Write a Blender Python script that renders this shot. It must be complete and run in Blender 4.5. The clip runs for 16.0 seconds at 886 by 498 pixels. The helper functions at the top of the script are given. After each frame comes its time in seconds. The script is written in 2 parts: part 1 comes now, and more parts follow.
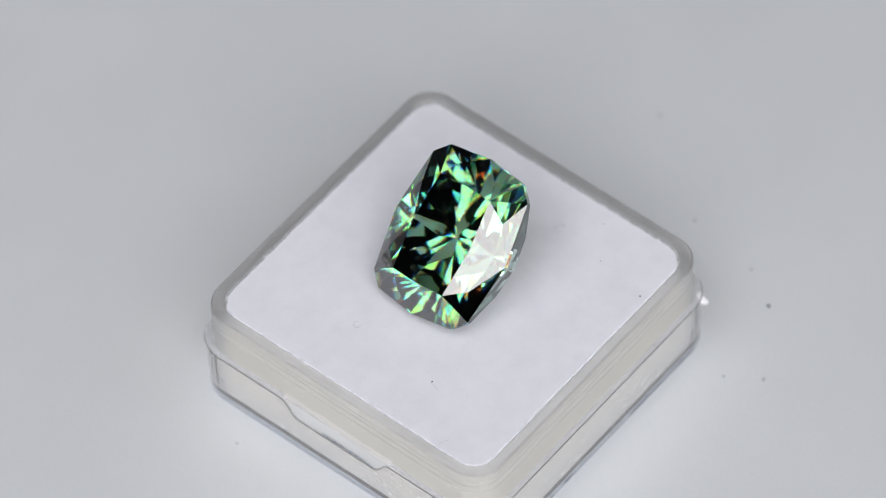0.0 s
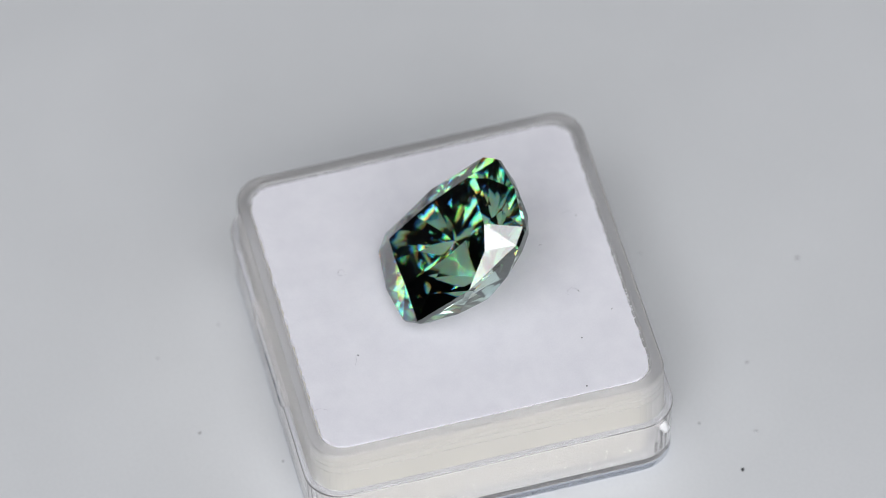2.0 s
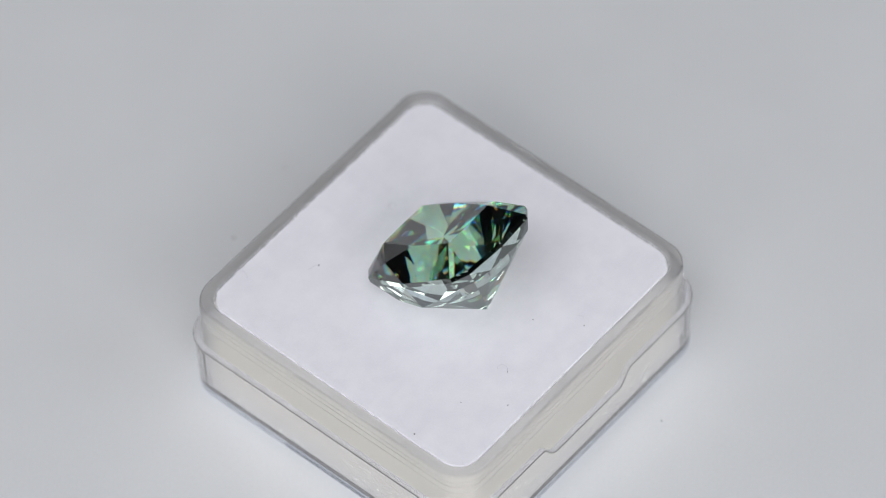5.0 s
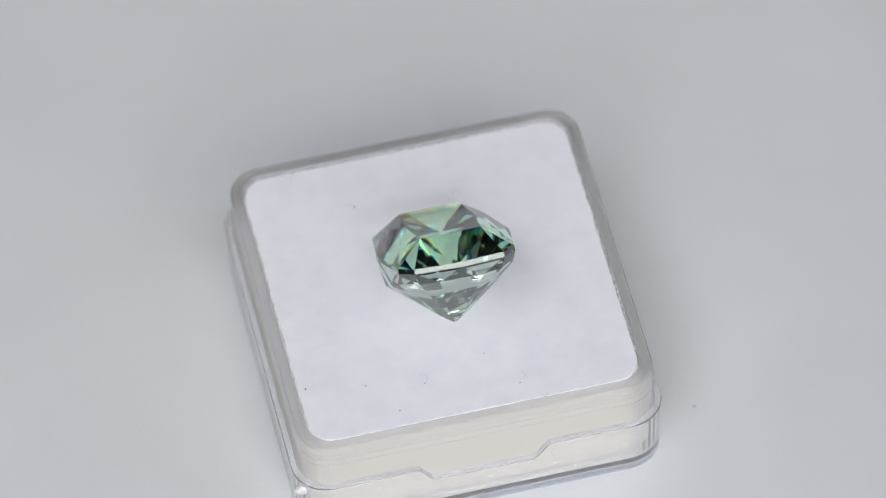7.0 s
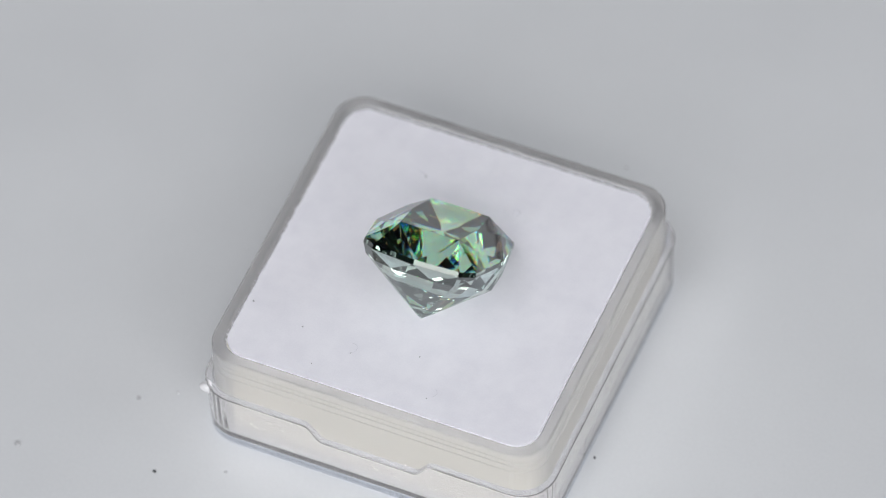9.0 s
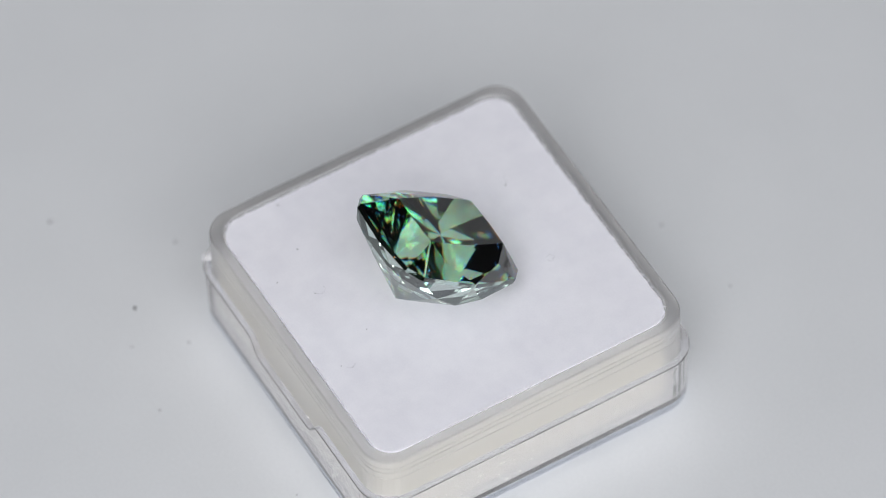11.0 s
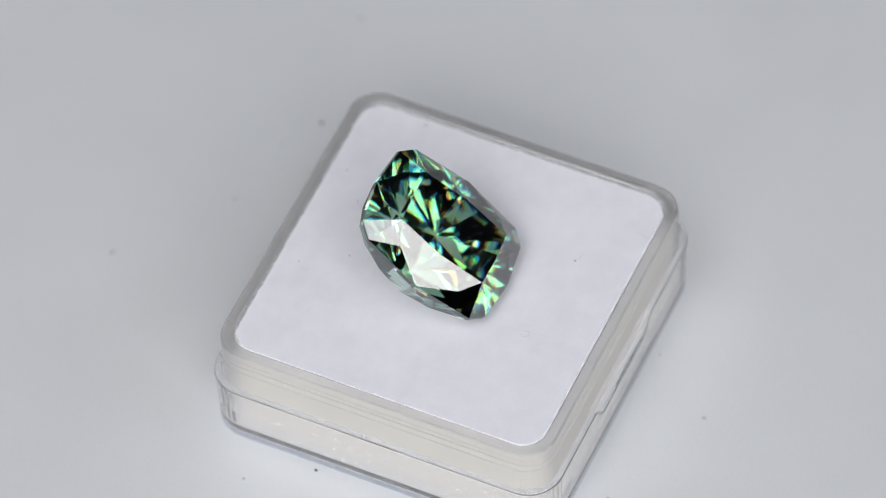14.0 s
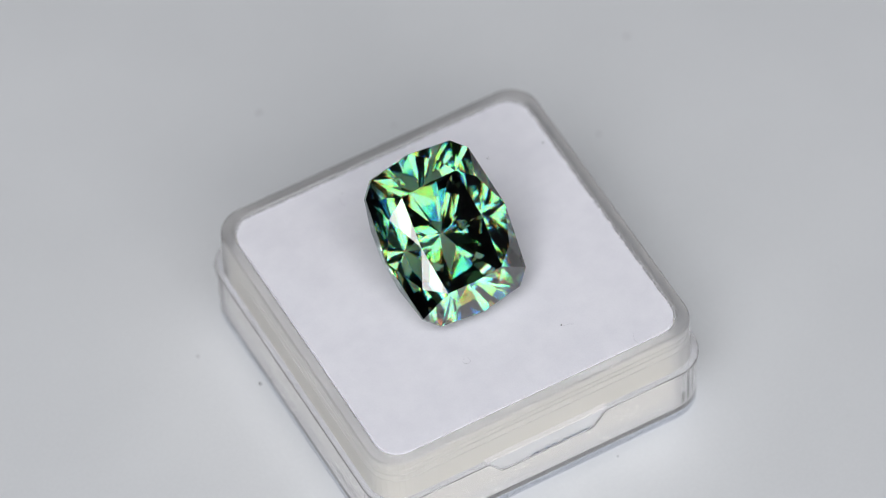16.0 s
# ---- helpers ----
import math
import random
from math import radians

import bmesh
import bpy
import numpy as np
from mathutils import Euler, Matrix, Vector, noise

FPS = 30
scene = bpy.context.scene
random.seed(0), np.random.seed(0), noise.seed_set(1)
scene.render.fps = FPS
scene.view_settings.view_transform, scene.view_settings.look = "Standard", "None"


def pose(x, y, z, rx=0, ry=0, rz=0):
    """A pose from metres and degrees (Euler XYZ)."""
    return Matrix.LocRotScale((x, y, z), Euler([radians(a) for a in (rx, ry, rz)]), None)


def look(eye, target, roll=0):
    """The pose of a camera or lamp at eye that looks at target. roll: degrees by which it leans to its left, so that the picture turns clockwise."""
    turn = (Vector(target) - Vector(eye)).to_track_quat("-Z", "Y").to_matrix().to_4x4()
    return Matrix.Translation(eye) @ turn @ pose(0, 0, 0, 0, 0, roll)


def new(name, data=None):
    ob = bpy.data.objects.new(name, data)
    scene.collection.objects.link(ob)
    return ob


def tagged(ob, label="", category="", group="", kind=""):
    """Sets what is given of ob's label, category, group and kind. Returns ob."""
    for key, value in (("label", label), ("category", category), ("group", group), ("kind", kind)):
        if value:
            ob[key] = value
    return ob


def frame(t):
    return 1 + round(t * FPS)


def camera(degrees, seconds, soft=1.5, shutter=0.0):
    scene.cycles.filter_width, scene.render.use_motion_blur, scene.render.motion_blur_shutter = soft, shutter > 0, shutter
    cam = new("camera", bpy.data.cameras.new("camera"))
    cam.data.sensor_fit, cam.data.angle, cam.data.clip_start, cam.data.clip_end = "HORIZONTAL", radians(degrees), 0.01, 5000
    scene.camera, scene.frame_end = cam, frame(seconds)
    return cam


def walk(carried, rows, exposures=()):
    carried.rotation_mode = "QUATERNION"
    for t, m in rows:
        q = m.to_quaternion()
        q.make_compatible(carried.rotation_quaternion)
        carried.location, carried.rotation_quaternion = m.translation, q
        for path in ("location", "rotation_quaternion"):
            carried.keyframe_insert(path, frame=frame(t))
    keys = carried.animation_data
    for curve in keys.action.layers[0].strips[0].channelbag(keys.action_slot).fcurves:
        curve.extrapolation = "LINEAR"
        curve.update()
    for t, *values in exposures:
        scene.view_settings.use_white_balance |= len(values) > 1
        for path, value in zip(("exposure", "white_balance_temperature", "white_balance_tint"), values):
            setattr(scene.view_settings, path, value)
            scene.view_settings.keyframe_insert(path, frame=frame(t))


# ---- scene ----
# The camera stands still; stone, box and turntable turn in front of it.
FOV = 7.09
EYE_RIGHT = Vector((0.99894482, -0.03665655, -0.02766837))
EYE_UP = Vector((0.04592648, 0.79731507, 0.60181346))
EYE_BACK = Vector((0.0, -0.60244915, 0.79815727))
EYE_AT = Vector((-0.000215, -0.359497, 0.491210))
cam = camera(FOV, 16.0, soft=0.45)
stand = Matrix.Identity(4)
for _i in range(3):
    stand[_i][0], stand[_i][1], stand[_i][2], stand[_i][3] = EYE_RIGHT[_i], EYE_UP[_i], EYE_BACK[_i], EYE_AT[_i]
walk(cam, [(0.0, stand), (16.0, stand)])
cam.data.dof.use_dof = True
cam.data.dof.focus_distance = 0.5935
cam.data.dof.aperture_fstop = 22.0
scene.view_settings.exposure = 0.0

MM = 0.001
TURN_RATE = -18.2485      # degrees a second, clockwise seen from above
TURN_START = 138.963

# ---- world and lamps ----
world = bpy.data.worlds.new("world")
world.use_nodes = True
world.node_tree.nodes["Background"].inputs[0].default_value = (0.9, 0.95, 1.0, 1)
world.node_tree.nodes["Background"].inputs[1].default_value = 0.02
scene.world = world


def softbox(name, azimuth, elevation, distance, wide, high, watts, colour=(1.0, 0.98, 0.97), roll=0):
    """A soft studio lamp aimed at the stone; azimuth from the camera's side, positive to its right."""
    a, e = radians(azimuth), radians(elevation)
    aim = Vector((0, 0, 0.012))
    at = aim + distance * Vector((math.sin(a) * math.cos(e), -math.cos(a) * math.cos(e), math.sin(e)))
    lamp = bpy.data.lights.new(name, "AREA")
    lamp.shape, lamp.size, lamp.size_y, lamp.energy, lamp.color = "RECTANGLE", wide, high, watts, colour
    ob = new(name, lamp)
    ob.matrix_world = look(at, aim, roll)
    return ob


softbox("softbox_front_left", -23, 35.5, 0.78, 0.352, 0.28, 1.0, (1.0, 0.985, 0.985), roll=-3)
softbox("softbox_front_right", 21, 34, 0.78, 0.55, 0.32, 1.85, (1.0, 0.985, 0.985), roll=-5)
softbox("softbox_right", 75.5, 38, 0.80, 0.20, 0.30, 0.30, (0.82, 0.92, 1.0))
softbox("softbox_top", -14, 72, 0.85, 1.05, 0.40, 3.85, (0.96, 0.97, 1.0))
softbox("softbox_left", -40, 52, 0.85, 0.30, 0.26, 0.75, (0.96, 0.97, 1.0))


# ---- materials ----
def material(name):
    m = bpy.data.materials.new(name)
    m.use_nodes = True
    tree = m.node_tree
    return m, tree, tree.nodes["Principled BSDF"], tree.nodes, tree.links


def grainy(name, dark, light, scale, rough, bump=0.0, bump_scale=4000.0, low=0.35, high=0.65, spots=None):
    """A matt surface whose colour wanders between two tones at two scales, with fine relief."""
    m, tree, bsdf, nodes, links = material(name)
    where = nodes.new("ShaderNodeTexCoord")
    broad, fine = nodes.new("ShaderNodeTexNoise"), nodes.new("ShaderNodeTexNoise")
    broad.inputs["Scale"].default_value, broad.inputs["Detail"].default_value = scale, 4
    fine.inputs["Scale"].default_value, fine.inputs["Detail"].default_value = bump_scale, 3
    blend = nodes.new("ShaderNodeMath")
    blend.operation = "MULTIPLY_ADD"
    blend.inputs[1].default_value = 0.35
    ramp = nodes.new("ShaderNodeValToRGB")
    ramp.color_ramp.elements[0].position, ramp.color_ramp.elements[1].position = low, high
    ramp.color_ramp.elements[0].color, ramp.color_ramp.elements[1].color = (*dark, 1), (*light, 1)
    half = nodes.new("ShaderNodeMath")
    half.operation = "MULTIPLY"
    half.inputs[1].default_value = 0.65
    links.new(where.outputs["Object"], broad.inputs["Vector"])
    links.new(where.outputs["Object"], fine.inputs["Vector"])
    links.new(broad.outputs["Fac"], half.inputs[0])
    links.new(fine.outputs["Fac"], blend.inputs[0])
    links.new(half.outputs[0], blend.inputs[2])
    links.new(blend.outputs[0], ramp.inputs["Fac"])
    links.new(ramp.outputs["Color"], bsdf.inputs["Base Color"])
    bsdf.inputs["Roughness"].default_value = rough
    if bump:
        relief = nodes.new("ShaderNodeBump")
        relief.inputs["Strength"].default_value, relief.inputs["Distance"].default_value = bump, 0.0001
        links.new(fine.outputs["Fac"], relief.inputs["Height"])
        links.new(relief.outputs["Normal"], bsdf.inputs["Normal"])
    return m


TURNTABLE = grainy("white_turntable_plastic", (0.665, 0.68, 0.70), (0.705, 0.72, 0.74), 60, 0.55, 0.02, 3000)
WOOD = grainy("white_table_laminate", (0.62, 0.63, 0.64), (0.68, 0.69, 0.70), 20, 0.6)
WALLS = grainy("grey_studio_paint", (0.22, 0.23, 0.24), (0.26, 0.27, 0.28), 3, 0.9)
PAD = grainy("white_flock", (0.797, 0.793, 0.857), (0.857, 0.853, 0.91), 500, 0.95, 0.12, 9000)
FOAM = grainy("cream_foam", (0.50, 0.485, 0.42), (0.565, 0.55, 0.485), 1500, 0.95, 0.8, 5000, 0.32, 0.68)
DUST = grainy("dark_dust", (0.05, 0.055, 0.06), (0.14, 0.14, 0.15), 4000, 0.9)
PALE_DUST = grainy("pale_dust", (0.44, 0.45, 0.47), (0.60, 0.60, 0.62), 4000, 0.9)
LINT = grainy("grey_lint", (0.50, 0.50, 0.56), (0.64, 0.64, 0.69), 4000, 0.9)
CRUMB = grainy("foam_crumb", (0.26, 0.25, 0.23), (0.84, 0.83, 0.80), 1200, 0.9, 0.0, 4000.0, 0.45, 0.55)
NUB = grainy("white_sprue", (0.80, 0.80, 0.82), (0.88, 0.88, 0.9), 4000, 0.5)


def clear_plastic(name, tint, cloud):
    m, tree, bsdf, nodes, links = material(name)
    bsdf.inputs["Base Color"].default_value = (*tint, 1)
    bsdf.inputs["Transmission Weight"].default_value = 1.0
    bsdf.inputs["IOR"].default_value = 1.49
    where = nodes.new("ShaderNodeTexCoord")
    wave, marks = nodes.new("ShaderNodeTexNoise"), nodes.new("ShaderNodeTexNoise")
    wave.inputs["Scale"].default_value, wave.inputs["Detail"].default_value = 220, 2
    marks.inputs["Scale"].default_value, marks.inputs["Detail"].default_value = 1500, 5
    relief = nodes.new("ShaderNodeBump")
    relief.inputs["Strength"].default_value, relief.inputs["Distance"].default_value = 0.12, 0.0003
    gloss = nodes.new("ShaderNodeMapRange")
    gloss.inputs["From Min"].default_value, gloss.inputs["From Max"].default_value = 0.55, 0.8
    gloss.inputs["To Min"].default_value, gloss.inputs["To Max"].default_value = 0.015, 0.12
    links.new(where.outputs["Object"], wave.inputs["Vector"])
    links.new(where.outputs["Object"], marks.inputs["Vector"])
    links.new(wave.outputs["Fac"], relief.inputs["Height"])
    links.new(relief.outputs["Normal"], bsdf.inputs["Normal"])
    links.new(marks.outputs["Fac"], gloss.inputs["Value"])
    links.new(gloss.outputs["Result"], bsdf.inputs["Roughness"])
    haze, scatter, back, both = (nodes.new(k) for k in ("ShaderNodeMixShader", "ShaderNodeBsdfDiffuse", "ShaderNodeBsdfTranslucent", "ShaderNodeMixShader"))
    scatter.inputs["Color"].default_value = back.inputs["Color"].default_value = (0.87, 0.86, 0.865, 1)
    haze.inputs["Fac"].default_value, both.inputs["Fac"].default_value = cloud, 0.5
    links.new(scatter.outputs[0], both.inputs[1])
    links.new(back.outputs[0], both.inputs[2])
    links.new(bsdf.outputs[0], haze.inputs[1])
    links.new(both.outputs[0], haze.inputs[2])
    links.new(haze.outputs[0], nodes["Material Output"].inputs["Surface"])
    return m


RIM = clear_plastic("cloudy_rim_plastic", (0.96, 0.96, 0.97), 0.26)
LID = clear_plastic("clear_lid_plastic", (0.985, 0.985, 0.99), 0.28)
# Darker blue-grey tint stands in for the shade seen beneath the box.
BASE = clear_plastic("shade_tinted_base_plastic", (0.72, 0.77, 0.86), 0.06)
TRAY = clear_plastic("clear_tray_plastic", (0.97, 0.97, 0.975), 0.07)


def gem_glass(name, tints, ior=2.45):
    """Polished coloured crystal; the tint steps from facet to facet."""
    m, tree, bsdf, nodes, links = material(name)
    nodes.remove(bsdf)
    glass = nodes.new("ShaderNodeBsdfGlass")
    glass.inputs["Roughness"].default_value, glass.inputs["IOR"].default_value = 0.0, ior
    facet = nodes.new("ShaderNodeAttribute")
    facet.attribute_name = "facet_tint"
    ramp = nodes.new("ShaderNodeValToRGB")
    ramp.color_ramp.interpolation = "CONSTANT"
    for i, tint in enumerate(tints):
        at = i / len(tints)
        stop = ramp.color_ramp.elements[i] if i < 2 else ramp.color_ramp.elements.new(at)
        stop.position, stop.color = at, (*tint, 1)
    links.new(facet.outputs["Fac"], ramp.inputs["Fac"])
    links.new(ramp.outputs["Color"], glass.inputs["Color"])
    links.new(glass.outputs[0], nodes["Material Output"].inputs["Surface"])
    return m


def crown_glass(name, tint, iors):
    """Crystal that bends red, green and blue apart: minute cells each let one of them through."""
    m, tree, bsdf, nodes, links = material(name)
    nodes.remove(bsdf)
    where, grow, cell = nodes.new("ShaderNodeNewGeometry"), nodes.new("ShaderNodeVectorMath"), nodes.new("ShaderNodeTexWhiteNoise")
    grow.operation = "SCALE"
    grow.inputs["Scale"].default_value = 3.0e6
    pick, bend = nodes.new("ShaderNodeValToRGB"), nodes.new("ShaderNodeValToRGB")
    gain = nodes.new("ShaderNodeVectorMath")
    gain.operation = "SCALE"
    gain.inputs["Scale"].default_value = 2.2
    stretch = nodes.new("ShaderNodeMapRange")
    stretch.inputs["To Min"].default_value, stretch.inputs["To Max"].default_value = iors[0], iors[2]
    middle = (iors[1] - iors[0]) / (iors[2] - iors[0])
    for ramp, values in ((pick, [tuple(c * t / 2.2 for c, t in zip(row, tint)) for row in ((2.2, 0.55, 0.25), (0.6, 1.9, 0.6), (0.2, 0.55, 2.2))]), (bend, ((0, 0, 0), (middle,) * 3, (1, 1, 1)))):
        ramp.color_ramp.interpolation = "CONSTANT"
        ramp.color_ramp.elements.new(0.6667)
        for k, stop in enumerate(ramp.color_ramp.elements):
            stop.position, stop.color = k / 3, (*values[k], 1)
        links.new(cell.outputs["Value"], ramp.inputs["Fac"])
    glass, shine, share, mixed = (nodes.new(k) for k in ("ShaderNodeBsdfRefraction", "ShaderNodeBsdfGlossy", "ShaderNodeFresnel", "ShaderNodeMixShader"))
    glass.inputs["Roughness"].default_value = shine.inputs["Roughness"].default_value = 0.0
    shine.inputs["Color"].default_value = (1, 1, 1, 1)
    links.new(where.outputs["Position"], grow.inputs[0])
    links.new(grow.outputs[0], cell.inputs["Vector"])
    links.new(pick.outputs["Color"], gain.inputs[0])
    links.new(gain.outputs[0], glass.inputs["Color"])
    links.new(bend.outputs["Color"], stretch.inputs["Value"])
    links.new(stretch.outputs["Result"], glass.inputs["IOR"])
    links.new(stretch.outputs["Result"], share.inputs["IOR"])
    links.new(share.outputs[0], mixed.inputs["Fac"])
    links.new(glass.outputs[0], mixed.inputs[1])
    links.new(shine.outputs[0], mixed.inputs[2])
    links.new(mixed.outputs[0], nodes["Material Output"].inputs["Surface"])
    return m


CROWN = crown_glass("green_crystal_crown", (0.525, 0.80, 0.615), (2.55, 2.65, 2.78))
PAVILION = gem_glass("green_crystal_pavilion", [
    (0.92, 0.98, 0.945), (0.90, 0.98, 0.94), (0.94, 0.98, 0.92), (0.89, 0.97, 0.96)], 2.65)
GIRDLE_GLASS = gem_glass("green_crystal_girdle", [(0.90, 0.97, 0.93), (0.88, 0.97, 0.92)], 2.65)


# ---- building helpers ----
def mesh_object(name, bm, mat, parent=None, label="", smooth=False):
    data = bpy.data.meshes.new(name)
    bmesh.ops.recalc_face_normals(bm, faces=bm.faces)
    for f in bm.faces:
        f.smooth = smooth
    bm.to_mesh(data)
    bm.free()
    for one in (mat if isinstance(mat, (list, tuple)) else (mat,)):
        data.materials.append(one)
    ob = new(name, data)
    if parent is not None:
        ob.parent = parent
    return tagged(ob, label)


def part(name, bm, mat, parent, label="", smooth=False):
    return mesh_object(name, bm, mat, parent, label, smooth)


def slab(bm, x0, x1, y0, y1, z0, z1):
    made = bmesh.ops.create_cube(bm, size=1.0)["verts"]
    for v in made:
        v.co = Vector(((x0 + x1) / 2 + v.co.x * (x1 - x0), (y0 + y1) / 2 + v.co.y * (y1 - y0), (z0 + z1) / 2 + v.co.z * (z1 - z0)))
    return made


RAMP_IN, RAMP_OUT, DIP = 4.2, 5.75, 1.65      # the notch in the rim, millimetres


def rounded_square(half, corner):
    """Points of a square with round corners, millimetres, with breaks where the rim's notch bends."""
    pts = []
    breaks = (-RAMP_OUT, -5.4, -RAMP_IN - 0.3, -RAMP_IN, 0.0, RAMP_IN, RAMP_IN + 0.3, 5.4, RAMP_OUT)
    for side in range(4):
        turn = Matrix.Rotation(side * math.pi / 2, 2)
        for b in breaks:
            pts.append(turn @ Vector((half, b)))
        for k in range(9):
            a = math.pi / 2 * k / 8
            pts.append(turn @ Vector((half - corner + corner * math.cos(a), half - corner + corner * math.sin(a))))
    return pts


def dip(p):
    """How far the rim sinks at a point of the box's outline, on the two faces that carry a clasp."""
    if abs(p.y) < 13.5:
        return 0.0
    u = min(max((RAMP_OUT - abs(p.x)) / (RAMP_OUT - RAMP_IN), 0.0), 1.0)
    return DIP * u * u * (3 - 2 * u)


def shell(rings):
    """Loft rings (half, corner, z, follows the notch) into one closed skin, capped at both ends."""
    bm = bmesh.new()
    loops = []
    for half, corner, z, follows in rings:
        loops.append([bm.verts.new((p.x * MM, p.y * MM, (z - (dip(p) if follows else 0)) * MM)) for p in rounded_square(half, corner)])
    n = len(loops[0])
    for a, b in zip(loops, loops[1:]):
        for i in range(n):
            bm.faces.new((a[i], a[(i + 1) % n], b[(i + 1) % n], b[i]))
    bm.faces.new(loops[0][::-1])
    bm.faces.new(loops[-1])
    return bm


def speck(name, x, y, z, size, mat, parent, flat=0.6):
    """A crumb of dust of uneven shape that lies at x, y (millimetres) on height z."""
    bm = bmesh.new()
    bmesh.ops.create_icosphere(bm, subdivisions=1, radius=size / 2 * MM)
    sx, sy, a = random.uniform(0.6, 1.3), random.uniform(0.6, 1.1), random.uniform(0, 6.28)
    for v in bm.verts:
        k = random.uniform(0.7, 1.25)
        px, py = v.co.x * sx * k, v.co.y * sy * k
        v.co = Vector((x * MM + px * math.cos(a) - py * math.sin(a), y * MM + px * math.sin(a) + py * math.cos(a),
                       (z + size * flat * 0.45) * MM + v.co.z * flat * k))
    return part(name, bm, mat, parent)


def tube(bm, pts, radius, sides=5):
    """A thin round thread along points."""
    loops = []
    for i, p in enumerate(pts):
        along = (pts[min(i + 1, len(pts) - 1)] - pts[max(i - 1, 0)]).normalized()
        side = along.cross(Vector((0, 0, 1))).normalized()
        up = side.cross(along)
        loops.append([bm.verts.new(p + radius * (side * math.cos(6.283 * k / sides) + up * math.sin(6.283 * k / sides))) for k in range(sides)])
    for a, b in zip(loops, loops[1:]):
        for k in range(sides):
            bm.faces.new((a[k], a[(k + 1) % sides], b[(k + 1) % sides], b[k]))
    bm.faces.new(loops[0][::-1])
    bm.faces.new(loops[-1])


def fibre(x, y, z, length, curl, turn, parent):
    """A curled hair of lint lying on a surface."""
    pts, a, p = [], turn, Vector((x, y, z + 0.03))
    for k in range(13):
        pts.append(p * MM)
        a += curl * (0.5 + k / 12) / 12 + random.uniform(-0.45, 0.45)
        p = p + Vector((math.cos(a), math.sin(a), 0)) * length / 12
        p.z = z + 0.03 + 0.06 * math.sin(k / 12 * math.pi)
    bm = bmesh.new()
    tube(bm, pts, 0.010 * MM)
    return part("lint_fibre", bm, LINT, parent, "thin curled grey fibre")


# ---- the room ----
def room():
    bm = bmesh.new()
    slab(bm, -0.8, 0.8, -0.9, 0.7, -0.058, -0.022)
    bmesh.ops.bevel(bm, geom=list(bm.edges), offset=0.004, segments=2, affect="EDGES")
    tagged(mesh_object("tabletop", bm, WOOD), "white matt table under the turntable", "table", kind="structure")
    for name, box in (("floor", (-2, 2, -2, 2, -0.86, -0.80)), ("ceiling", (-2, 2, -2, 2, 1.7, 1.76)),
                      ("wall_north", (-2, 2, 2, 2.1, -0.86, 1.76)), ("wall_south", (-2, 2, -2.1, -2, -0.86, 1.76)),
                      ("wall_east", (2, 2.1, -2.1, 2.1, -0.86, 1.76)), ("wall_west", (-2.1, -2, -2.1, 2.1, -0.86, 1.76))):
        bm = bmesh.new()
        slab(bm, *box)
        tagged(mesh_object(name, bm, WALLS), "dim grey studio " + name.split("_")[0], name.split("_")[0], kind="structure")


TABLE_SPECKS = [(-22.7, -14.2), (-30.2, -22.4), (-12.7, -18.4), (-18.3, -20.6), (-7.7, -24.0), (1.7, -31.2), (18.7, -10.6), (6.3, 24.1), (5.9, -18.4), (8.4, 18.3), (15.5, -5.4), (-7.0, 16.4), (-2.3, 22.5), (-19.8, -12.4), (-14.8, -22.8)]
LID_SPECKS = [(-13.4, -8.4), (-6.3, -12.5), (1.8, -8.5), (4.0, -12.2), (-8.5, -9.3), (3.6, 8.6), (-3.7, -10.3), (-5.2, 9.1)]


def turntable():
    thing = new("turntable")
    bm = bmesh.new()
    bmesh.ops.create_cone(bm, cap_ends=True, segments=128, radius1=0.118, radius2=0.12, depth=0.016)
    bmesh.ops.translate(bm, verts=bm.verts, vec=(0, 0, -0.008))
    rim = [e for e in bm.edges if abs(e.verts[0].co.z) < 1e-6 and abs(e.verts[1].co.z) < 1e-6]
    bmesh.ops.bevel(bm, geom=rim, offset=0.0015, segments=3, affect="EDGES")
    part("platter", bm, TURNTABLE, thing, "matt white round platter")
    bm = bmesh.new()
    bmesh.ops.create_cone(bm, cap_ends=True, segments=64, radius1=0.09, radius2=0.09, depth=0.006)
    bmesh.ops.translate(bm, verts=bm.verts, vec=(0, 0, -0.019))
    part("base", bm, WALLS, thing, "dark round foot")
    for i, (x, y) in enumerate(TABLE_SPECKS):
        speck("dust_speck", x, y, 0, random.uniform(0.25, 0.45), DUST if i % 7 == 3 else PALE_DUST, thing)
    return tagged(thing, "white motorised turntable with specks of dust", "turntable")


# ---- the display box ----
BASE_TOP, RIM_TOP, PAD_TOP = 6.65, 11.2, 10.95


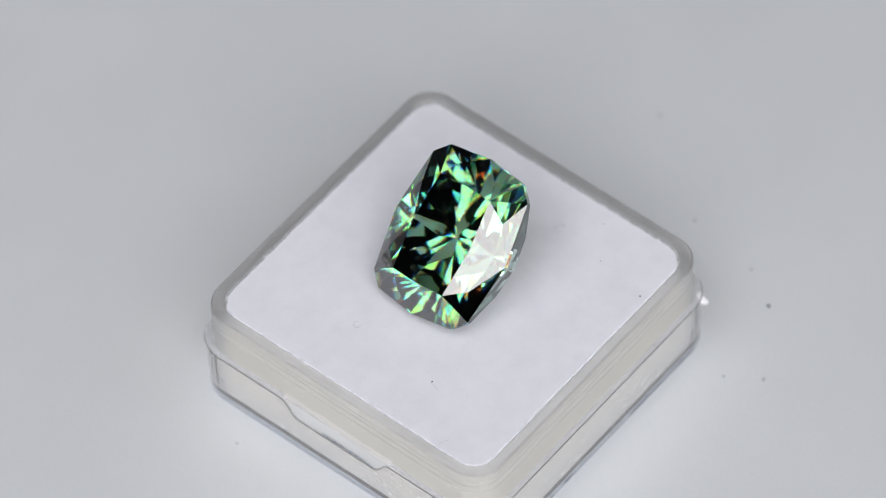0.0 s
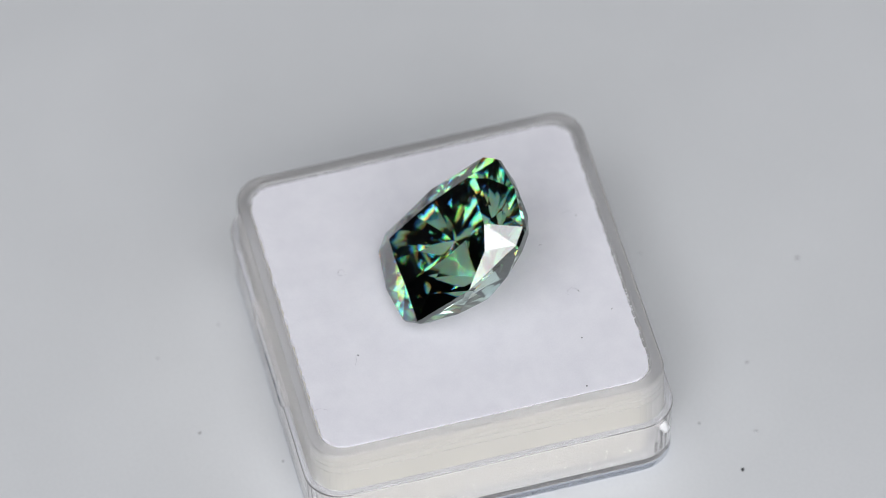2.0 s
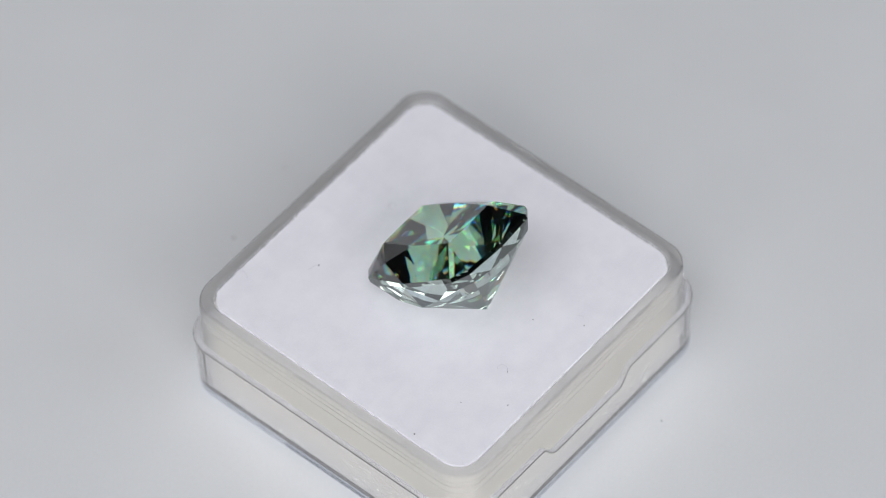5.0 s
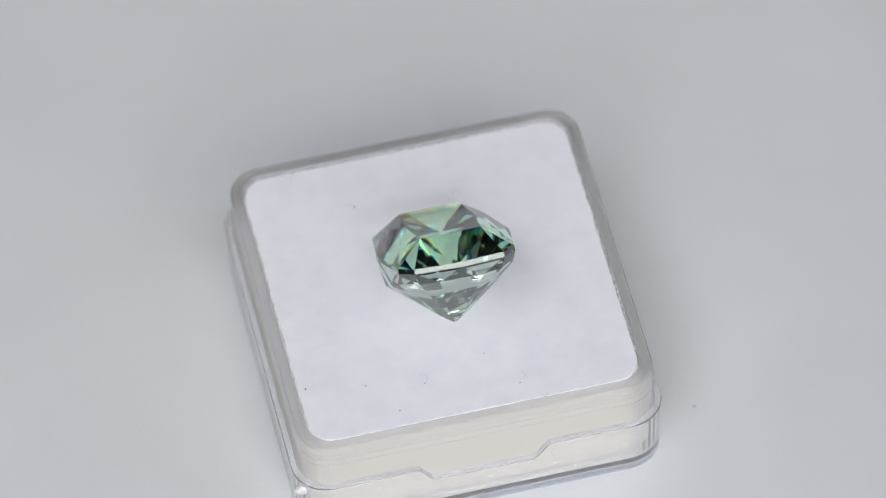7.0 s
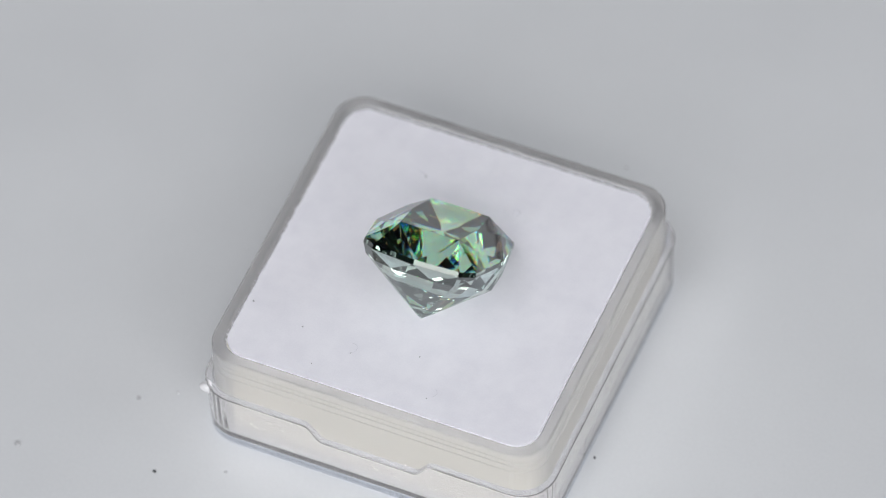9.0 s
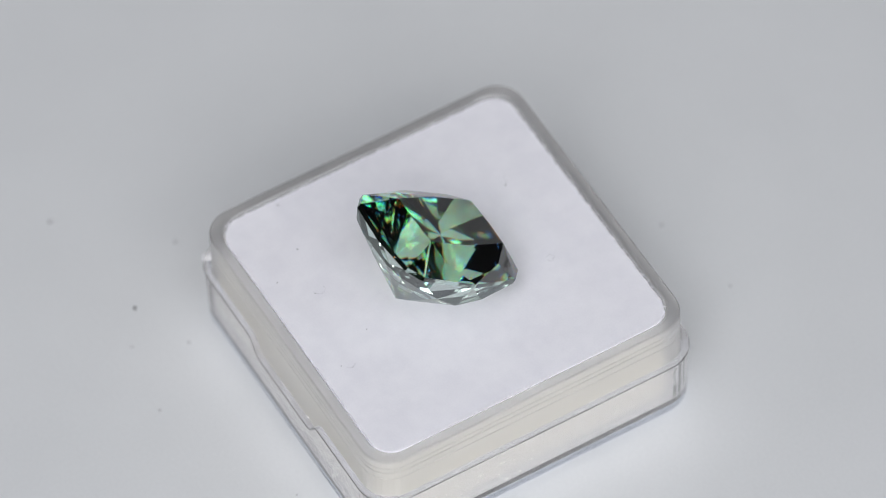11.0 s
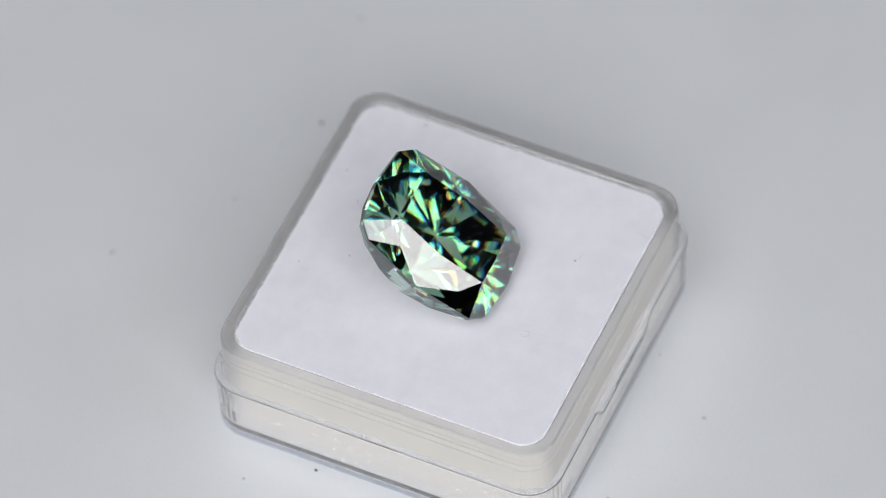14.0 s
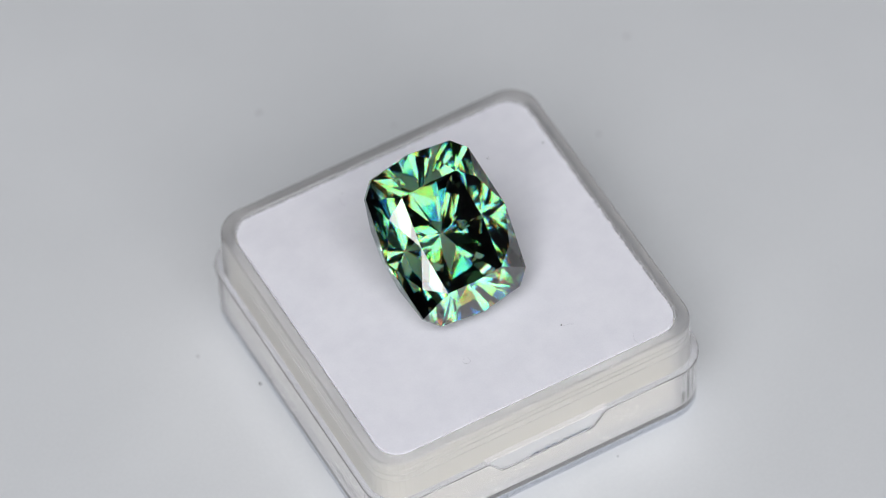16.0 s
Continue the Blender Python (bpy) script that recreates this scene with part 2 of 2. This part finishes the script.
def display_box():
    thing = new("gem_box")
    rings = [(15.25, 2.7, 1.16, False), (15.62, 2.95, 1.16, False), (15.68, 3.0, 1.24, False), (15.72, 3.0, 3.4, False),
             (15.78, 3.05, BASE_TOP - 0.35, True), (15.84, 3.05, BASE_TOP - 0.12, True), (15.80, 3.05, BASE_TOP, True),
             (15.30, 2.75, BASE_TOP, True), (15.26, 2.7, BASE_TOP - 0.15, True), (15.24, 2.7, 3.4, False), (15.2, 2.7, 1.9, False), (14.9, 2.5, 1.5, False)]
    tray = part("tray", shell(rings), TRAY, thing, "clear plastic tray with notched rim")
    rings = [(15.2, 2.75, 0.0, False), (15.52, 2.95, 0.12, False), (15.66, 3.0, 0.45, False), (15.66, 3.0, 1.02, False), (15.58, 2.95, 1.12, False)]
    plate = part("base_plate", shell(rings), BASE, thing, "thick clear plastic base, edge tinted for the shade beneath")
    rings = [(15.16, 2.65, 1.6, False), (15.18, 2.65, 6.2, False),
             (15.18, 2.65, 8.9, False), (15.12, 2.62, 8.96, False), (15.18, 2.65, 9.02, False), (15.18, 2.65, 9.7, False), (15.11, 2.62, 9.77, False),
             (15.18, 2.65, 9.84, False), (15.18, 2.65, 10.3, False), (15.13, 2.62, 10.35, False), (15.18, 2.65, 10.4, False), (15.18, 2.65, RIM_TOP - 0.3, False), (15.13, 2.62, RIM_TOP - 0.1, False),
             (15.02, 2.55, RIM_TOP, False), (14.34, 2.2, RIM_TOP, False), (14.18, 2.1, RIM_TOP - 0.1, False), (14.16, 2.05, 10.7, False),
             (14.26, 2.05, 6.2, False), (14.22, 2.05, 1.6, False)]
    bm = bmesh.new()
    loops = [[bm.verts.new((p.x * MM, p.y * MM, z * MM)) for p in rounded_square(half, corner)] for half, corner, z, _ in rings]
    n = len(loops[0])
    for k in range(len(loops)):
        a, b = loops[k], loops[(k + 1) % len(loops)]
        for i in range(n):
            bm.faces.new((a[i], a[(i + 1) % n], b[(i + 1) % n], b[i]))
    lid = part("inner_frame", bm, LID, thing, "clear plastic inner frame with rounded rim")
    for way in (1,):          # the tab closes the notch of one side alone
        bm = bmesh.new()
        xs = [-RAMP_OUT + 2 * RAMP_OUT * k / 40 for k in range(41)]
        grid = []
        for x in xs:
            low = BASE_TOP - dip(Vector((x, 15.5))) + 0.1
            high = BASE_TOP + 0.12
            row = [bm.verts.new((x * MM, way * y * MM, z * MM)) for y, z in ((15.2, low), (15.7, low), (15.74, low + (high - low) * 0.3), (15.7, high - 0.05), (15.6, high), (15.2, high))]
            grid.append(row)
        for a, b in zip(grid, grid[1:]):
            for k in range(6):
                bm.faces.new((a[k], a[(k + 1) % 6], b[(k + 1) % 6], b[k]))
        bm.faces.new(grid[0][::-1])
        bm.faces.new(grid[-1])
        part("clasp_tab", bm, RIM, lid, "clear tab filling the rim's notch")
    # Thin cloudier strip added on top of the tray's rim to make it whiter.
    bm = bmesh.new()
    hoops = [[bm.verts.new((p.x * MM, p.y * MM, (BASE_TOP - dip(p) + z) * MM)) for p in rounded_square(half, corner)]
             for half, corner, z in ((15.32, 2.77, 0.004), (15.32, 2.77, 0.05), (15.76, 3.04, 0.05), (15.80, 3.05, 0.004))]
    for k in range(4):
        a, b = hoops[k], hoops[(k + 1) % 4]
        for i in range(len(a)):
            bm.faces.new((a[i], a[(i + 1) % len(a)], b[(i + 1) % len(a)], b[i]))
    rim = part("rim", bm, RIM, tray, "whitish cloudy strip added along the rim")
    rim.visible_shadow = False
    bm = bmesh.new()
    for k in range(60):
        made = bmesh.ops.create_icosphere(bm, subdivisions=1, radius=random.uniform(0.04, 0.10) * MM)["verts"]
        spot = Vector((random.uniform(-4.0, 1.6), 15.76, BASE_TOP - DIP + random.uniform(0.02, 0.22))) * MM
        for v in made:
            v.co = v.co * random.uniform(0.7, 1.3) + spot
    tagged(part("mould_bubbles", bm, BASE, tray, "tiny bubbles along the notch's edge"), kind="stuff")
    bm = bmesh.new()
    bmesh.ops.create_icosphere(bm, subdivisions=3, radius=1)
    for v in bm.verts:
        k = 1 + 0.25 * noise.noise(v.co * 1.7)
        v.co = Vector((-15.3 + v.co.x * 0.6 * k, -14.5 + v.co.y * 0.4 * k, 5.5 + v.co.z * 0.42 * k)) * MM
    part("sprue_nub", bm, NUB, tray, "whitish moulding nub on the corner", True)
    # Shadows are switched off here so that lamp light reaches the foam undimmed.
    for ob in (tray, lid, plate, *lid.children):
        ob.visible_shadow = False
    return tagged(thing, "small square open clear plastic gem box", "gem box")


FIBRES = [(-3.9, -10.4, 1.8, 3.6, 0.4), (3.2, 8.0, 1.9, -5.2, 2.0), (-5.1, 9.1, 1.2, 1.6, 2.5), (4.4, -11.9, 1.0, 2.2, 1.0), (-10.0, 12.9, 1.4, 4.4, 0.5)]


def foam_insert():
    thing = new("foam_insert")
    bm = shell([(13.6, 1.6, 1.56, False), (14.0, 1.9, 1.75, False), (14.14, 2.0, 2.4, False), (14.12, 2.0, 6.0, False), (14.08, 2.0, 10.2, False), (13.9, 1.9, 10.3, False)])
    for v in bm.verts:
        v.co += 0.00004 * noise.noise_vector(v.co * 500)
    part("foam_block", bm, FOAM, thing, "cream open-cell foam block")
    bm = bmesh.new()
    for k in range(460):
        side, along, up = k % 4, random.uniform(-12.4, 12.4), 1.7 + 3.2 * random.random()
        made = bmesh.ops.create_icosphere(bm, subdivisions=1, radius=random.uniform(0.03, 0.08) * MM)["verts"]
        spot = Matrix.Rotation(side * math.pi / 2, 3, "Z") @ Vector((15.2, along, up)) * MM
        for v in made:
            v.co = v.co * random.uniform(0.7, 1.3) + spot
    tagged(part("foam_crumbs", bm, CRUMB, thing, "tiny pale foam crumbs on the sides"), kind="stuff")
    bm = bmesh.new()
    ring = []
    coarse = rounded_square(14.0, 2.0)
    for i, p in enumerate(coarse):
        w = coarse[(i + 1) % len(coarse)]
        steps = max(1, int((w - p).length / 0.12))
        for k in range(steps):
            ring.append(p + (w - p) * k / steps)
    low, high, flat = [], [], []
    for p in ring:
        out = p.normalized()
        j = 0.20 * noise.noise(Vector((p.x, p.y, 0)) * 1.3) + 0.06 * noise.noise(Vector((p.x, p.y, 7)) * 6)
        e = p + out * min(j, 0.09)
        low.append(bm.verts.new((e.x * MM, e.y * MM, 10.3 * MM)))
        high.append(bm.verts.new((e.x * MM, e.y * MM, (PAD_TOP - 0.04) * MM)))
        t = p * 0.9985
        flat.append(bm.verts.new((t.x * MM, t.y * MM, PAD_TOP * MM)))
    n = len(ring)
    for a, b in ((low, high), (high, flat)):
        for i in range(n):
            bm.faces.new((a[i], a[(i + 1) % n], b[(i + 1) % n], b[i]))
    bm.faces.new(flat)
    bm.faces.new(low[::-1])
    pad = part("top_pad", bm, PAD, thing, "white flocked pad with fuzzy edges")
    bm = bmesh.new()
    for k in range(900):
        p = ring[random.randrange(n)]
        out = p.normalized()
        side = Vector((-out.y, out.x))
        at, lean, long = p - out * random.uniform(-0.05, 0.25), random.uniform(-1.2, 1.2), random.uniform(0.10, 0.28)
        pts = [Vector((at.x + (out.x + side.x * lean) * long * u, at.y + (out.y + side.y * lean) * long * u,
                       PAD_TOP - 0.03 + random.uniform(0.0, 0.12) * u)) * MM for u in (0, 0.5, 1)]
        tube(bm, pts, 0.012 * MM, 3)
    tagged(part("pad_fuzz", bm, PAD, pad, "short white fuzz along the pad's edge"), kind="stuff")
    for i, (x, y) in enumerate(LID_SPECKS):
        speck("dust_speck", x, y, PAD_TOP, random.uniform(0.07, 0.14), DUST, pad)
    for row in FIBRES:
        fibre(row[0], row[1], PAD_TOP, row[2], row[3], row[4], pad)
    return tagged(thing, "white-topped cream foam insert inside the clear box", "foam insert")


# ---- the stone ----
HALF_LENGTH, HALF_WIDTH, CUT_X, CUT_Y, BULGE_END, BULGE_SIDE = 6.787, 4.978, 1.16, 1.20, 0.52, 0.76
DEPTH, GIRDLE, CROWN_HIGH = 6.80, 0.42, 1.87
CULET = -0.10
KEEL_SIDE, KEEL_END = (5.30, 4.20), (6.74, 5.50)      # the foot of the steep tier: how far out, how high
KEEL_CORNER = (0.93, 5.56)                            # the same at the corners, as a share of the girdle
SPLIT, TIP, PROUD = 0.30, 0.98, 0.015                 # bulge of the lower halves, height of their tips, bulge of the mains
TABLE_X, TABLE_Y, TABLE_SIDE, TABLE_END = 2.58, 4.43, 2.95, 4.56
STAR_SIDE, STAR_END = (4.2, 3.2), (1.8, 5.9)      # where the stars' tips lie


def gemstone():
    """An elongated cushion brilliant: the hull of its corner points, one quarter mirrored four ways, culet at the origin."""
    a, b = HALF_LENGTH, HALF_WIDTH
    z0, z1, zt = DEPTH - GIRDLE / 2, DEPTH + GIRDLE / 2, DEPTH + GIRDLE / 2 + CROWN_HIGH
    side, end = b + BULGE_SIDE, a + BULGE_END
    rim = [(side, 0), (b, a - CUT_Y), (b - CUT_X, a), (0, end)]
    quarter = [(TABLE_X, TABLE_Y, zt), (TABLE_SIDE, 0, zt), (0, TABLE_END, zt),
               (*STAR_SIDE, z1 + CROWN_HIGH * (side - STAR_SIDE[0]) / (side - TABLE_SIDE)),
               (*STAR_END, z1 + CROWN_HIGH * (end - STAR_END[1]) / (end - TABLE_END))]
    quarter += [(x * 0.995, y * 0.995, z1) for x, y in rim] + [(x, y, z0) for x, y in rim]
    # pavilion: the foot of the steep tier, a bend half way along it, and the tips of the lower halves
    share, high = KEEL_CORNER
    keel = [Vector((KEEL_SIDE[0], 0, KEEL_SIDE[1])), Vector((rim[1][0] * share, rim[1][1] * share, high)),
            Vector((rim[2][0] * share, rim[2][1] * share, high)), Vector((0, KEEL_END[0], KEEL_END[1]))]
    for p, q in ((keel[0], keel[1]), (keel[2], keel[3])):
        bend = (p + q) / 2
        keel.append(Vector((bend.x, bend.y, 0)) * (1 + SPLIT / bend.xy.length) + Vector((0, 0, bend.z)))
    out = Vector((CUT_Y, CUT_X)).normalized()          # the way that the corner facets look
    rise = TIP - CULET
    on_side, on_end = rise * KEEL_SIDE[0] / (KEEL_SIDE[1] - CULET), rise * KEEL_END[0] / (KEEL_END[1] - CULET)
    on_corner = rise * out.dot(keel[1].xy) / (high - CULET)
    keel += [Vector((on_side, (on_corner - out.x * on_side) / out.y, TIP)), Vector(((on_corner - out.y * on_end) / out.x, on_end, TIP))]
    # every main and every pair of lower halves is ground a little proud half way up
    foot = Vector((0, 0, CULET))
    for p, q in ((keel[6], keel[4]), (keel[7], keel[5]), (foot, keel[0]), (foot, keel[3]), (foot, (keel[1] + keel[2]) / 2)):
        spot = p * 0.45 + q * 0.55
        flat = spot.xy.normalized()
        keel.append(spot + PROUD * Vector((0.62 * flat.x, 0.62 * flat.y, -0.78)))
    quarter += [tuple(p) for p in keel] + [tuple(foot)]
    bm = bmesh.new()
    for x, y, z in sorted({(sx * x + 0.0, sy * y + 0.0, z) for x, y, z in quarter for sx in (1, -1) for sy in (1, -1)}):
        bm.verts.new((x, y, z))
    bmesh.ops.convex_hull(bm, input=bm.verts)
    bmesh.ops.dissolve_limit(bm, angle_limit=radians(0.3), verts=bm.verts, edges=bm.edges)
    bmesh.ops.recalc_face_normals(bm, faces=bm.faces)
    facets = [([v.co * MM for v in f.verts], f.normal.z) for f in bm.faces]
    bm.free()
    thing = new("gemstone")
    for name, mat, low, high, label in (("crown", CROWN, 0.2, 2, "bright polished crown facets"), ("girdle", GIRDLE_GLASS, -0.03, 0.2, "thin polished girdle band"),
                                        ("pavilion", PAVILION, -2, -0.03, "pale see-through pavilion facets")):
        mine = [corners for corners, nz in facets if low <= nz < high]
        index, places, loops = {}, [], []
        for corners in mine:
            loop = []
            for c in corners:
                key = (round(c.x, 8), round(c.y, 8), round(c.z, 8))
                if key not in index:
                    index[key] = len(places)
                    places.append(c)
                loop.append(index[key])
            loops.append(loop)
        data = bpy.data.meshes.new(name)
        data.from_pydata(places, [], loops)
        layer = data.attributes.new("facet_tint", "FLOAT", "FACE")
        for k in range(len(loops)):
            layer.data[k].value = random.random()
        data.materials.append(mat)
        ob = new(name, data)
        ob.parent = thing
        ob.visible_shadow = name == "crown"          # clear lower part casts no shadow, standing in for light through to the pad
        tagged(ob, label)
    return tagged(thing, "dark green faceted cushion-cut gemstone leaning on its pavilion", "gemstone")


room()
table_thing = turntable()
box_thing = display_box()
foam_thing = foam_insert()
gem_thing = gemstone()

# where each thing sits on the turntable
BOX_AT = pose(-0.000636, 0.000054, 0)
GEM_AT = Matrix(((0.9991, -0.0384, 0.0149, -0.000396), (0.0211, 0.7878, 0.6156, -0.004682), (-0.0354, -0.6148, 0.7879, 0.01096), (0, 0, 0, 1)))


def motions():
    times = [0.5 * k for k in range(33)]
    for thing, at in ((table_thing, Matrix.Identity(4)), (box_thing, BOX_AT), (foam_thing, BOX_AT), (gem_thing, GEM_AT)):
        walk(thing, [(t, pose(0, 0, 0, 0, 0, TURN_START + TURN_RATE * t) @ at) for t in times])


motions()
